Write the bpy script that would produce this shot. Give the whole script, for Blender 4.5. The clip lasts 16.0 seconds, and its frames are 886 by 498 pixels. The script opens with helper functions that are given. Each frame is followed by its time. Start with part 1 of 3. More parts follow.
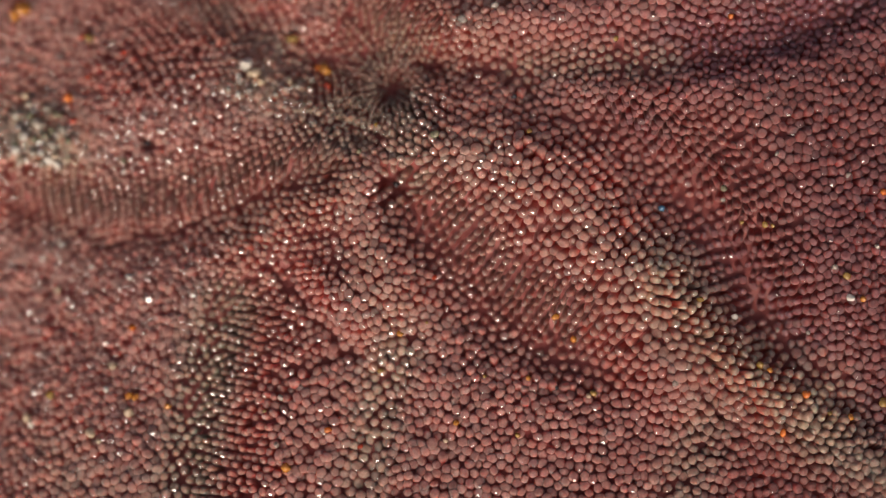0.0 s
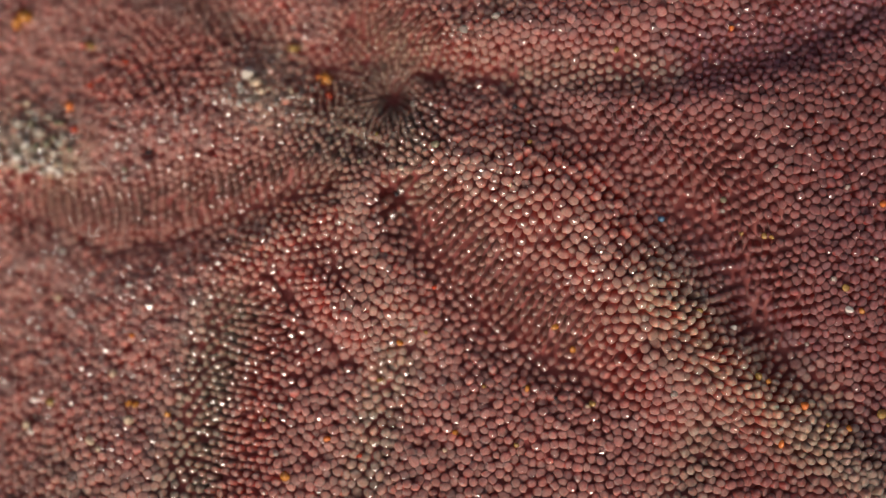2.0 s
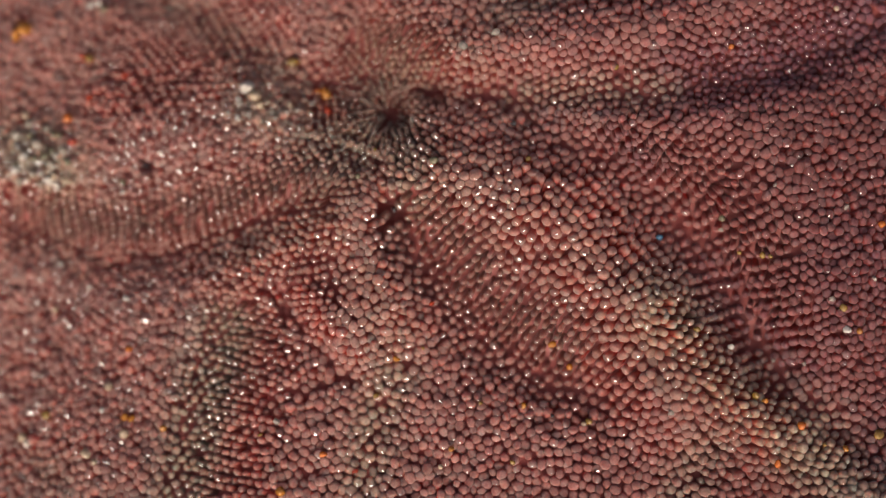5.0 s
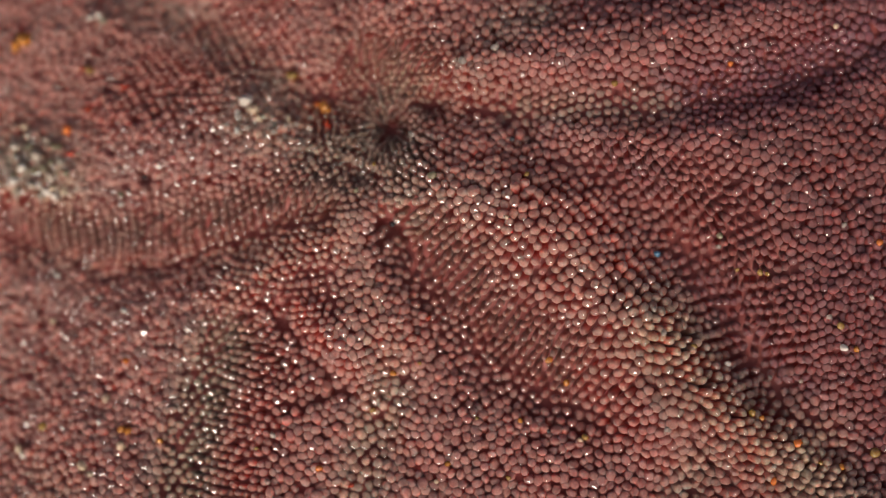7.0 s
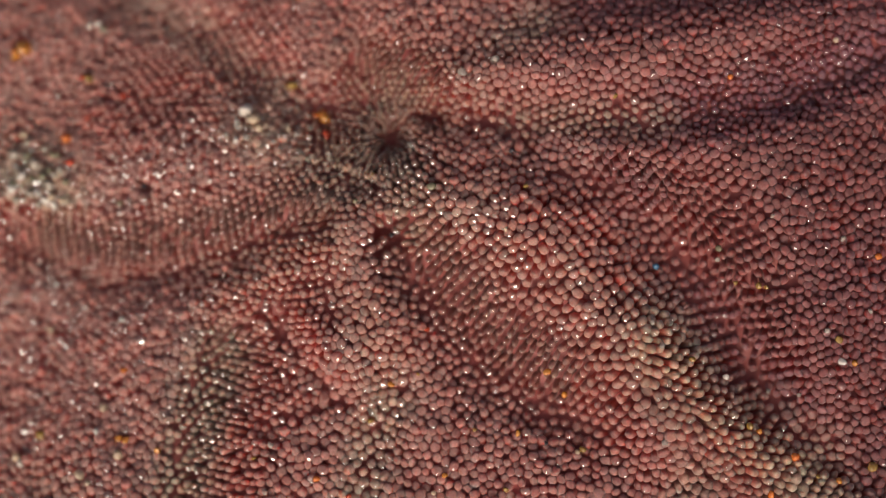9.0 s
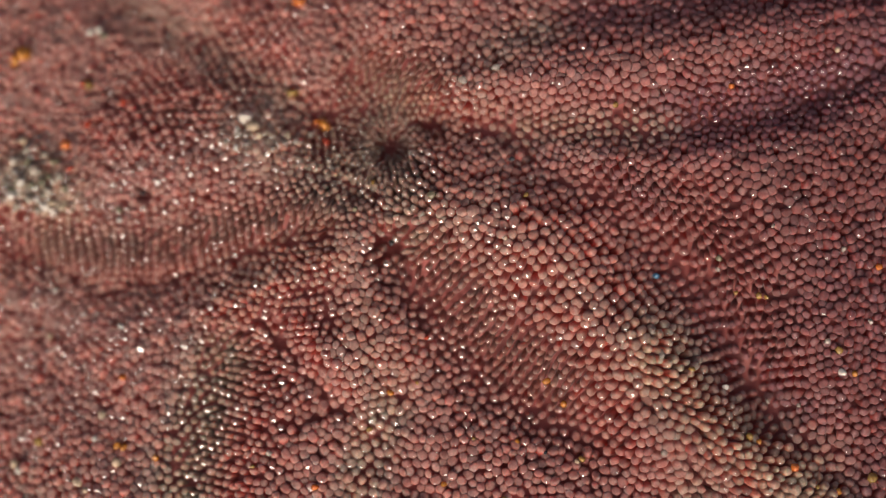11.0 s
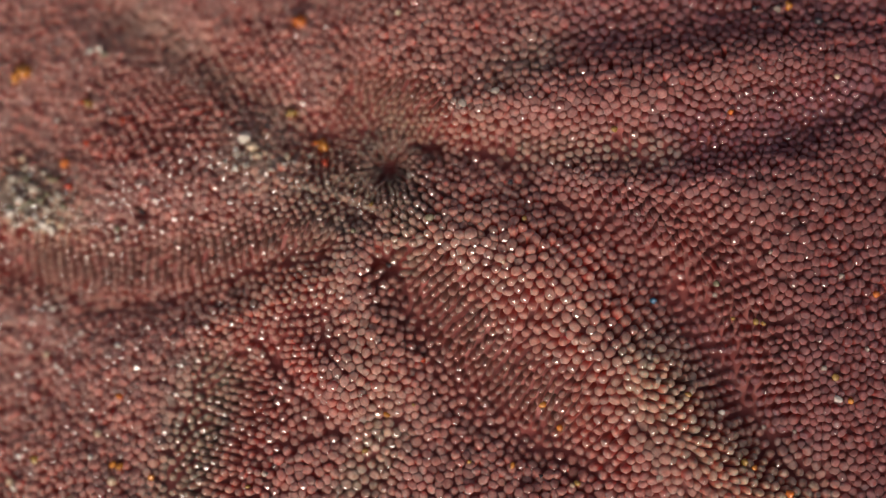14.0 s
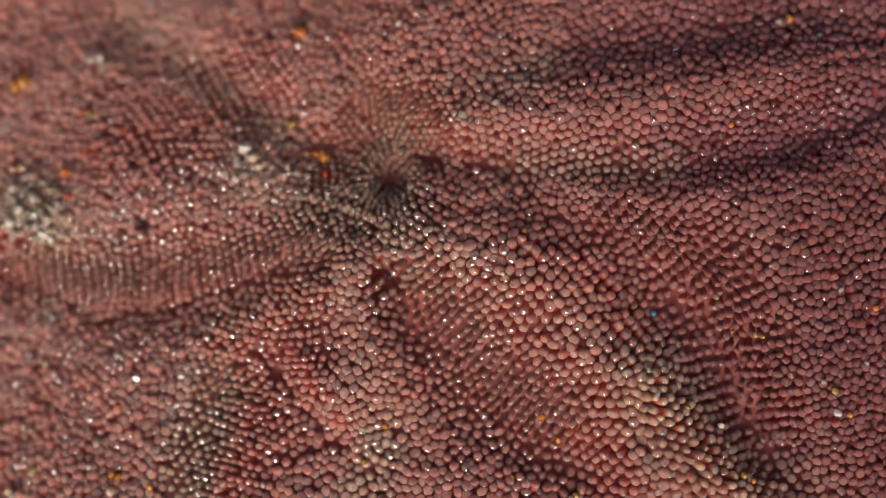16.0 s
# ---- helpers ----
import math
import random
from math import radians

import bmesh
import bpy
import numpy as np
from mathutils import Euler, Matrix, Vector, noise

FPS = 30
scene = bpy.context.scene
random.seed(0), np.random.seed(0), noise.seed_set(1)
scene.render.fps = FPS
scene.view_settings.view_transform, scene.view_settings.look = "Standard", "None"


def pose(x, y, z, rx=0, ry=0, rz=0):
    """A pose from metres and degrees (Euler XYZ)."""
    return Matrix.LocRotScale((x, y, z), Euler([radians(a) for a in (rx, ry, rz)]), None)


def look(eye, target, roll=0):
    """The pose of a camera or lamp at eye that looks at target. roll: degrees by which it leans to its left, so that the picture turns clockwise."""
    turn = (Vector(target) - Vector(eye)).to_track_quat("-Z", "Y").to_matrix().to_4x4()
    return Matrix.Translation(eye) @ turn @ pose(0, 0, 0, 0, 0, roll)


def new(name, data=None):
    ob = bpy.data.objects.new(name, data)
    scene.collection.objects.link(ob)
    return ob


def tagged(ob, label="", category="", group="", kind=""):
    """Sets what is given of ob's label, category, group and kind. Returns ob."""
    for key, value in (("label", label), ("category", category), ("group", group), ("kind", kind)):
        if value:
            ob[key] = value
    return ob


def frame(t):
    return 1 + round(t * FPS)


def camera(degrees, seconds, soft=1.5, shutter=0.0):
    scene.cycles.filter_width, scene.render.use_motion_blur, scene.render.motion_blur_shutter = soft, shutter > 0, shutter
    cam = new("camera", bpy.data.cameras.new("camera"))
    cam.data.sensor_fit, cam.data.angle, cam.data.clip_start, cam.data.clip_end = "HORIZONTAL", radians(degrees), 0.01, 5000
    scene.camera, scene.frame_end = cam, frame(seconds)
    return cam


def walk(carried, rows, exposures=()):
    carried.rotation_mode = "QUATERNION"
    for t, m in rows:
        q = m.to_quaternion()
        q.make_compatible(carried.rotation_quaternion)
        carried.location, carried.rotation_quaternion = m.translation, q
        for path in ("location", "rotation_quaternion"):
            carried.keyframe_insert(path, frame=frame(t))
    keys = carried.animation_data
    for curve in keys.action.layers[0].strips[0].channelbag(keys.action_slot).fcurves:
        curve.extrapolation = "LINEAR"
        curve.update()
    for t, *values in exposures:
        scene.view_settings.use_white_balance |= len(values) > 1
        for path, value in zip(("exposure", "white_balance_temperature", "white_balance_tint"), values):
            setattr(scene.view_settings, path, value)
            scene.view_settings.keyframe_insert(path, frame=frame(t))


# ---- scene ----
from mathutils import kdtree

# A macro look, straight down, at the wet skin of a starfish lying on sand.
# Path: seconds, east and north of the middle and height in millimetres, turn in degrees.
MM = 0.001
cam = camera(24, 16.0, soft=1.3)
cam.data.dof.use_dof = True
cam.data.dof.focus_distance = 0.0931
cam.data.dof.aperture_fstop = 11.0
walk(cam, [(t, pose(x * MM, y * MM, z * MM, 0, 0, turn)) for t, x, y, z, turn in [
    (0.0, -0.288, -2.143, 93.968, -1.557),
    (0.5, -0.286, -2.041, 94.119, -1.463),
    (1.0, -0.281, -1.931, 94.213, -1.371),
    (1.5, -0.277, -1.819, 94.229, -1.303),
    (2.0, -0.276, -1.703, 94.176, -1.269),
    (2.5, -0.274, -1.582, 94.111, -1.238),
    (3.0, -0.268, -1.468, 94.067, -1.191),
    (3.5, -0.253, -1.363, 94.036, -1.111),
    (4.0, -0.227, -1.253, 94.022, -0.982),
    (6.5, -0.070, -0.464, 94.058, -0.478),
    (7.0, -0.052, -0.300, 94.062, -0.336),
    (7.5, -0.025, -0.144, 94.079, -0.170),
    (8.0, -0.002, -0.010, 94.090, -0.031),
    (8.5, 0.007, 0.102, 94.077, 0.028),
    (9.0, 0.006, 0.207, 94.040, 0.029),
    (11.5, 0.020, 0.713, 93.846, 0.387),
    (12.0, 0.038, 0.861, 93.849, 0.505),
    (12.5, 0.050, 1.026, 93.810, 0.607),
    (13.0, 0.065, 1.215, 93.809, 0.692),
    (13.5, 0.085, 1.417, 93.878, 0.786),
    (14.0, 0.103, 1.606, 93.904, 0.887),
    (14.5, 0.118, 1.765, 93.851, 0.985),
    (15.0, 0.121, 1.897, 93.793, 1.059),
    (15.5, 0.112, 2.018, 93.787, 1.104),
    (16.0, 0.097, 2.136, 93.853, 1.149),
]], exposures=[
    (0.0, -0.62, 6750, 14), (2.0, -0.64, 6750, 14.5), (3.0, -0.53, 6750, 14), (6.5, -0.65, 6750, 15.5), (8.5, -0.59, 6750, 14),
    (12.0, -0.50, 6750, 14), (14.0, -0.68, 6750, 15.5), (16.0, -0.58, 6750, 14.5)])

# ---- light: a low warm sun and the open sky ----
SUN_FROM = Vector((-0.08, -0.74, 0.665)).normalized()
world = bpy.data.worlds.new("sky")
scene.world = world
world.use_nodes = True
wn = world.node_tree.nodes
sky = wn.new("ShaderNodeTexSky")
sky.sky_type = "NISHITA"
sky.sun_disc = False
sky.air_density, sky.dust_density, sky.ozone_density = 0.5, 9.0, 0.4
sky.sun_elevation = math.asin(SUN_FROM.z)
sky.sun_rotation = math.atan2(SUN_FROM.x, SUN_FROM.y)
wn["Background"].inputs["Strength"].default_value = 0.15
world.node_tree.links.new(sky.outputs["Color"], wn["Background"].inputs["Color"])

sun_data = bpy.data.lights.new("sun", "SUN")
sun_data.energy = 1.15
sun_data.angle = radians(2.0)
sun_data.color = (1.0, 0.9, 0.78)
sun = new("sun", sun_data)
sun.matrix_world = look(SUN_FROM * 2, (0, 0, 0))


# ---- materials ----
def material(name):
    m = bpy.data.materials.new(name)
    m.use_nodes = True
    t = m.node_tree
    return m, t.nodes, t.links, t.nodes["Principled BSDF"]


def ramp(nodes, *stops):
    r = nodes.new("ShaderNodeValToRGB")
    e = r.color_ramp.elements
    while len(e) < len(stops):
        e.new(0.5)
    for el, (at, colour) in zip(e, stops):
        el.position, el.color = at, (*colour, 1)
    return r


def noise_node(nodes, links, scale, detail=3.0):
    coord = nodes.new("ShaderNodeTexCoord")
    n = nodes.new("ShaderNodeTexNoise")
    n.inputs["Scale"].default_value = scale
    n.inputs["Detail"].default_value = detail
    links.new(coord.outputs["Object"], n.inputs["Vector"])
    return n


def flesh(name, source):
    """Wet skin: the tone of every finger, painted shade included, comes from its mesh or its object, with fine mottling
    over it.
    """
    m, nodes, links, b = material(name)
    if source == "mesh":
        tone = nodes.new("ShaderNodeAttribute")
        tone.attribute_name = "finger_tone"
        colour = tone.outputs["Color"]
    else:
        tone = nodes.new("ShaderNodeObjectInfo")
        zone = nodes.new("ShaderNodeAttribute")
        zone.attribute_name = "zone"
        both = nodes.new("ShaderNodeMix")
        both.data_type, both.blend_type = "RGBA", "MULTIPLY"
        both.inputs["Factor"].default_value = 1.0
        links.new(tone.outputs["Color"], both.inputs[6])
        links.new(zone.outputs["Color"], both.inputs[7])
        colour = both.outputs[2]
    fine = noise_node(nodes, links, 9000.0 if source == "mesh" else 2.3)
    mott = ramp(nodes, (0.3, (0.72, 0.68, 0.68)), (0.7, (1.12, 1.1, 1.08)))
    links.new(fine.outputs["Fac"], mott.inputs["Fac"])
    mix = nodes.new("ShaderNodeMix")
    mix.data_type, mix.blend_type = "RGBA", "MULTIPLY"
    mix.inputs["Factor"].default_value = 0.8
    links.new(colour, mix.inputs[6])
    links.new(mott.outputs["Color"], mix.inputs[7])
    links.new(mix.outputs[2], b.inputs["Base Color"])
    rr = nodes.new("ShaderNodeMapRange")
    rr.inputs["To Min"].default_value = 0.5
    rr.inputs["To Max"].default_value = 0.75
    links.new(fine.outputs["Fac"], rr.inputs["Value"])
    links.new(rr.outputs["Result"], b.inputs["Roughness"])
    links.new(tone.outputs["Alpha"], b.inputs["Coat Weight"])
    b.inputs["Coat Roughness"].default_value = 0.22
    b.inputs["Coat IOR"].default_value = 1.5
    b.inputs["Specular IOR Level"].default_value = 0.15
    b.inputs["Sheen Weight"].default_value = 0.45
    b.inputs["Sheen Roughness"].default_value = 0.35
    b.inputs["Sheen Tint"].default_value = (1.0, 0.88, 0.86, 1)
    b.inputs["Subsurface Weight"].default_value = 0.85
    b.inputs["Subsurface Radius"].default_value = (1.0, 0.52, 0.44)
    b.inputs["Subsurface Scale"].default_value = 0.0006
    bump = nodes.new("ShaderNodeBump")
    bump.inputs["Strength"].default_value = 0.4
    bump.inputs["Distance"].default_value = 0.00003
    links.new(fine.outputs["Fac"], bump.inputs["Height"])
    links.new(bump.outputs["Normal"], b.inputs["Normal"])
    # light passes through the thin flesh and reddens on its way
    blood = nodes.new("ShaderNodeMix")
    blood.data_type, blood.blend_type = "RGBA", "MULTIPLY"
    blood.inputs["Factor"].default_value = 1.0
    blood.inputs[7].default_value = (1.35, 0.9, 0.85, 1)
    links.new(mix.outputs[2], blood.inputs[6])
    thin = nodes.new("ShaderNodeBsdfTranslucent")
    links.new(blood.outputs[2], thin.inputs["Color"])
    joint = nodes.new("ShaderNodeMixShader")
    joint.inputs["Fac"].default_value = 0.22
    links.new(b.outputs["BSDF"], joint.inputs[1])
    links.new(thin.outputs["BSDF"], joint.inputs[2])
    links.new(joint.outputs["Shader"], nodes["Material Output"].inputs["Surface"])
    return m


CARPET_FLESH = flesh("carpet_flesh", "mesh")
FINGER_FLESH = flesh("finger_flesh", "object")
# Pigments
PINK = np.array((0.415, 0.222, 0.19))
ROSE = np.array((0.315, 0.138, 0.127))
GREY = np.array((0.355, 0.28, 0.222))
BEIGE = np.array((0.45, 0.335, 0.25))
STALK = np.array((0.6, 0.155, 0.135))
# Weaker light on the east side, painted in as a darker tone.
EAST_SHADE = np.array((0.17, 0.07, 0.072))
# Violet skin, and the tone in which furrow shade is painted.
VIOLET_SHADE = np.array((0.2, 0.088, 0.105))


def skin_material():
    m, nodes, links, b = material("dark_red_skin")
    n1 = noise_node(nodes, links, 500.0, 4.0)
    tone = ramp(nodes, (0.3, (0.36, 0.085, 0.075)), (0.7, (0.46, 0.13, 0.11)))
    links.new(n1.outputs["Fac"], tone.inputs["Fac"])
    links.new(tone.outputs["Color"], b.inputs["Base Color"])
    b.inputs["Roughness"].default_value = 0.5
    n2 = noise_node(nodes, links, 4000.0)
    bump = nodes.new("ShaderNodeBump")
    bump.inputs["Strength"].default_value = 0.5
    bump.inputs["Distance"].default_value = 0.0001
    links.new(n2.outputs["Fac"], bump.inputs["Height"])
    links.new(bump.outputs["Normal"], b.inputs["Normal"])
    return m


def sand_material():
    m, nodes, links, b = material("wet_sand")
    n1 = noise_node(nodes, links, 2500.0, 2.0)
    tone = ramp(nodes, (0.3, (0.09, 0.065, 0.04)), (0.5, (0.2, 0.15, 0.1)), (0.72, (0.34, 0.27, 0.19)))
    links.new(n1.outputs["Fac"], tone.inputs["Fac"])
    n2 = noise_node(nodes, links, 3.0, 5.0)
    damp = ramp(nodes, (0.35, (0.6, 0.6, 0.6)), (0.65, (1, 1, 1)))
    links.new(n2.outputs["Fac"], damp.inputs["Fac"])
    mix = nodes.new("ShaderNodeMix")
    mix.data_type, mix.blend_type = "RGBA", "MULTIPLY"
    mix.inputs["Factor"].default_value = 1.0
    links.new(tone.outputs["Color"], mix.inputs[6])
    links.new(damp.outputs["Color"], mix.inputs[7])
    links.new(mix.outputs[2], b.inputs["Base Color"])
    b.inputs["Roughness"].default_value = 0.55
    bump = nodes.new("ShaderNodeBump")
    bump.inputs["Distance"].default_value = 0.0004
    links.new(n1.outputs["Fac"], bump.inputs["Height"])
    links.new(bump.outputs["Normal"], b.inputs["Normal"])
    return m


def mineral(name, colour, edge, clear=0.0, rough=0.18):
    m, nodes, links, b = material(name)
    n1 = noise_node(nodes, links, 2.2, 3.0)
    tone = ramp(nodes, (0.35, colour), (0.7, edge))
    links.new(n1.outputs["Fac"], tone.inputs["Fac"])
    links.new(tone.outputs["Color"], b.inputs["Base Color"])
    b.inputs["Roughness"].default_value = rough
    b.inputs["IOR"].default_value = 1.5
    b.inputs["Transmission Weight"].default_value = clear
    b.inputs["Coat Weight"].default_value = 1.0
    b.inputs["Coat Roughness"].default_value = 0.16
    return m


def water_material():
    m, nodes, links, b = material("glint_water")
    b.inputs["Base Color"].default_value = (0.95, 0.97, 0.96, 1)
    b.inputs["Transmission Weight"].default_value = 1.0
    # index well above water's, to strengthen the beads' glints
    b.inputs["IOR"].default_value = 2.0
    b.inputs["Roughness"].default_value = 0.16
    return m


WATER = water_material()
SKIN = skin_material()
SAND = sand_material()
MINERALS = {
    "amber": mineral("amber_grain", (0.7, 0.24, 0.025), (0.8, 0.36, 0.05), 0.3),
    "orange": mineral("orange_grain", (0.75, 0.16, 0.02), (0.85, 0.28, 0.04), 0.2),
    "red": mineral("red_grain", (0.55, 0.05, 0.02), (0.65, 0.1, 0.03), 0.2),
    "yellow": mineral("yellow_grain", (0.42, 0.23, 0.04), (0.52, 0.34, 0.09), 0.3),
    "clear": mineral("clear_grain", (0.6, 0.52, 0.43), (0.72, 0.64, 0.54), 0.45, 0.15),
    "white": mineral("white_grain", (0.72, 0.66, 0.56), (0.8, 0.75, 0.68), 0.15, 0.3),
    "cream": mineral("cream_grain", (0.62, 0.45, 0.28), (0.72, 0.58, 0.4), 0.15, 0.35),
    "green": mineral("green_grain", (0.2, 0.18, 0.1), (0.3, 0.27, 0.15), 0.2, 0.3),
    "blue": mineral("blue_grain", (0.03, 0.13, 0.24), (0.05, 0.2, 0.32), 0.1, 0.4),
    "dull": mineral("dull_grain", (0.36, 0.29, 0.22), (0.52, 0.45, 0.36), 0.1, 0.25),
    "black": mineral("black_grain", (0.015, 0.015, 0.018), (0.035, 0.03, 0.035), 0.0, 0.35),
}


# ---- the plan ----
# Plan places are pixel positions in the camera's view at 8 s: 0..1568 to the east and 0..882 to the south of a corner;
# one plan step is UNIT metres.
UNIT = 0.040 / 1568
MID_U, MID_V = 784.0, 441.0
EDGE_W, EDGE_E, EDGE_N, EDGE_S = -400.0, 1968.0, -400.0, 1282.0
THICK = 0.009


def near_line(u, v, line):
    """Distance of plan places from a polyline, and the side on which they lie (+ to the right of its course)."""
    best = np.full(np.shape(u), 1e9)
    side = np.zeros(np.shape(u))
    for (x0, y0), (x1, y1) in zip(line[:-1], line[1:]):
        dx, dy = x1 - x0, y1 - y0
        f = np.clip(((u - x0) * dx + (v - y0) * dy) / (dx * dx + dy * dy), 0, 1)
        d = np.hypot(u - x0 - f * dx, v - y0 - f * dy)
        s = np.sign(dx * (v - y0) - dy * (u - x0))
        side = np.where(d < best, s, side)
        best = np.minimum(best, d)
    return best, side


# Relief: course, height (below zero: a furrow), width to the right and to the left of the course.
RIDGES = [
    ([(735, 335), (860, 375), (985, 445), (1075, 560), (1115, 670), (1180, 740)], 62, 95, 130),
    ([(1060, 250), (1250, 265), (1370, 330), (1450, 450), (1480, 600)], 42, 110, 110),
    ([(790, 130), (950, 115), (1150, 75), (1400, 20)], 32, 60, 80),
    ([(660, 70), (720, -20), (760, -120)], 22, 80, 80),
    ([(-60, 330), (160, 280), (330, 250), (470, 260), (560, 300)], 42, 120, 100),
]
SWELLS = [
    ([(620, 400), (655, 490), (690, 570)], 26, 60, 60),
    ([(540, 560), (600, 610), (660, 680)], 26, 45, 45),
    ([(1150, 590), (1220, 690), (1320, 765), (1440, 850), (1540, 960)], 30, 65, 60),
    ([(200, 560), (130, 700), (120, 900)], 16, 90, 90),
    ([(420, 520), (480, 480), (560, 440)], 14, 50, 50),
]
FURROWS = [
    ([(700, 430), (780, 560), (870, 670), (1040, 735)], -30, 55, 50),
    ([(940, 260), (1090, 330), (1190, 440), (1290, 590), (1350, 690)], -48, 60, 62),
    ([(800, 205), (950, 205), (1150, 208), (1300, 190), (1430, 155), (1580, 80)], -38, 34, 60),
    ([(830, 80), (900, 35), (1050, -20), (1300, -40), (1560, -60)], -28, 45, 55),
    ([(560, 190), (440, 110), (330, 30), (180, -40)], -32, 50, 45),
    ([(590, -60), (620, 60), (650, 150)], -16, 35, 35),
]
CREASES = [
    ([(20, 440), (170, 492), (300, 474), (420, 440), (560, 380)], -30, 42, 20),
    ([(578, 400), (600, 500), (585, 545)], -7, 20, 18),
    ([(488, 565), (505, 600), (540, 640), (605, 705)], -14, 14, 20),
    ([(605, 705), (530, 725), (468, 745), (490, 790), (525, 870)], -7, 18, 18),
    ([(385, 600), (350, 710), (310, 860), (290, 1000)], -28, 40, 40),
    ([(690, 690), (660, 765), (635, 860), (610, 1000)], -26, 38, 38),
    ([(1330, 650), (1370, 740), (1460, 800), (1600, 880)], -18, 40, 50),
    ([(1200, 860), (1150, 990)], -16, 40, 40),
]
RELIEF = RIDGES + SWELLS + FURROWS + CREASES
PORES = [(690, 238, 9), (690, 408, 6), (765, 194, 6), (242, 322, 9), (495, 578, 8), (1335, 655, 8)]
PITS = [(690, 238, 65, 24), (690, 408, 40, 20), (765, 192, 40, 20), (1330, 655, 14, 24), (495, 578, 20, 14), (242, 322, 30, 12),
        (660, 225, 115, 150), (1450, 115, 15, 60)]
# Fingers that lie over: course, width, lean to the east and to the north.
LEANS = [
    ([(30, 420), (200, 440), (400, 400), (560, 340)], 55, -0.05, -0.75, 0.85),
    ([(740, 450), (830, 560), (960, 650)], 70, -0.32, -0.5, 1.0),
    ([(1170, 620), (1250, 700), (1350, 770)], 60, 1.0, -0.4, 0.35),
    ([(1250, 860), (1500, 940)], 90, 0.8, -0.2, 0.3),
    ([(370, 620), (340, 760), (310, 950)], 50, -0.4, -0.2, 0.3),
    ([(430, 640), (540, 690)], 55, -0.45, -0.15, 0.35),
    ([(440, 760), (420, 900)], 50, -0.4, 0.0, 0.25),
    ([(640, 100), (750, 100)], 50, 0.0, -0.5, 0.8),
    ([(480, 440), (560, 470)], 50, -0.2, -0.1, 0.15),
    ([(200, 60), (330, 160)], 80, -0.3, -0.35, 0.4),
    ([(620, 330), (560, 380)], 50, -0.4, -0.4, 0.6),
    ([(1270, 400), (1310, 480), (1330, 590)], 75, 0.3, -0.05, 0.55),
    ([(1090, 290), (1190, 330), (1270, 390)], 55, 0.3, 0.0, 0.7),
]


# Where papillae stand in clear rows: a course that the rows cross, half its breadth, the distance from row to row and from papilla to papilla within one.
ROWS = [
    ([(1015, 385), (930, 470)], 105, 20.0, 19.5),
    ([(1135, 525), (1045, 585)], 85, 20.0, 19.5),
    ([(-30, 405), (150, 415), (330, 400), (480, 372), (565, 340)], 62, 15.5, 14.5),
    ([(725, 380), (800, 470), (880, 562), (980, 650), (1060, 720)], 72, 18.0, 18.5),
    ([(1120, 290), (1200, 350), (1262, 420), (1296, 490), (1312, 560), (1330, 640)], 105, 22.0, 17.0),
    ([(440, 560), (425, 640), (400, 720), (385, 800), (370, 920)], 95, 14.0, 17.5),
    ([(530, 400), (540, 480), (545, 560)], 55, 14.0, 18.0),
    ([(440, 50), (330, 120), (220, 200)], 85, 16.5, 19.0),
    ([(590, 235), (600, 175), (645, 130), (700, 115), (755, 140)], 55, 12.5, 15.0),
    ([(820, 190), (930, 196), (1080, 200), (1240, 190)], 24, 16.0, 14.0),
    ([(1180, 610), (1250, 690), (1330, 755), (1440, 830)], 62, 19.0, 22.0),
]
# Places towards which the papillae round about bend: breadth and how far they bend, how slender they are.
MOUTHS = [(690, 242, 105, 1.1, 0.95), (690, 408, 45, 0.5, 0.6)]


def row_field(u, v):
    """Where rows run: their strength (0..1), the way across them, the step to the nearest row, and both spacings."""
    strength = np.zeros(np.shape(u))
    tu, tv = np.ones(np.shape(u)), np.zeros(np.shape(u))
    step, pitch, along = np.zeros(np.shape(u)), np.full(np.shape(u), 20.0), np.full(np.shape(u), 20.0)
    for line, w, p, q in ROWS:
        best, far = np.full(np.shape(u), 1e9), np.zeros(np.shape(u))
        cu, cv, run, free = np.ones(np.shape(u)), np.zeros(np.shape(u)), 0.0, np.zeros(np.shape(u))
        last = len(line) - 2
        for k in range(last + 1):
            (x0, y0), (x1, y1) = line[k], line[k + 1]
            dx, dy = x1 - x0, y1 - y0
            size = math.hypot(dx, dy)
            g = ((u - x0) * dx + (v - y0) * dy) / size ** 2
            f = np.clip(g, 0, 1)
            d = np.hypot(u - x0 - f * dx, v - y0 - f * dy)
            near = d < best
            best = np.where(near, d, best)
            far = np.where(near, run + g * size, far)
            free = np.where(near, ((g >= 0) | (k == 0)) & ((g <= 1) | (k == last)), free)
            cu, cv = np.where(near, dx / size, cu), np.where(near, dy / size, cv)
            run += size
        s = np.exp(-(best / w) ** 4)
        over = s > strength
        strength = np.where(over, s, strength)
        tu, tv = np.where(over, cu, tu), np.where(over, cv, tv)
        far = far + 0.22 * p * np.sin(u / 47.0 + 2.0 * np.sin(v / 61.0)) + 0.18 * p * np.sin(v / 29.0 + u / 83.0)
        step = np.where(over, free * (np.round(far / p) * p - far), step)
        pitch, along = np.where(over, p, pitch), np.where(over, q, along)
    return strength, tu, tv, step, pitch, along


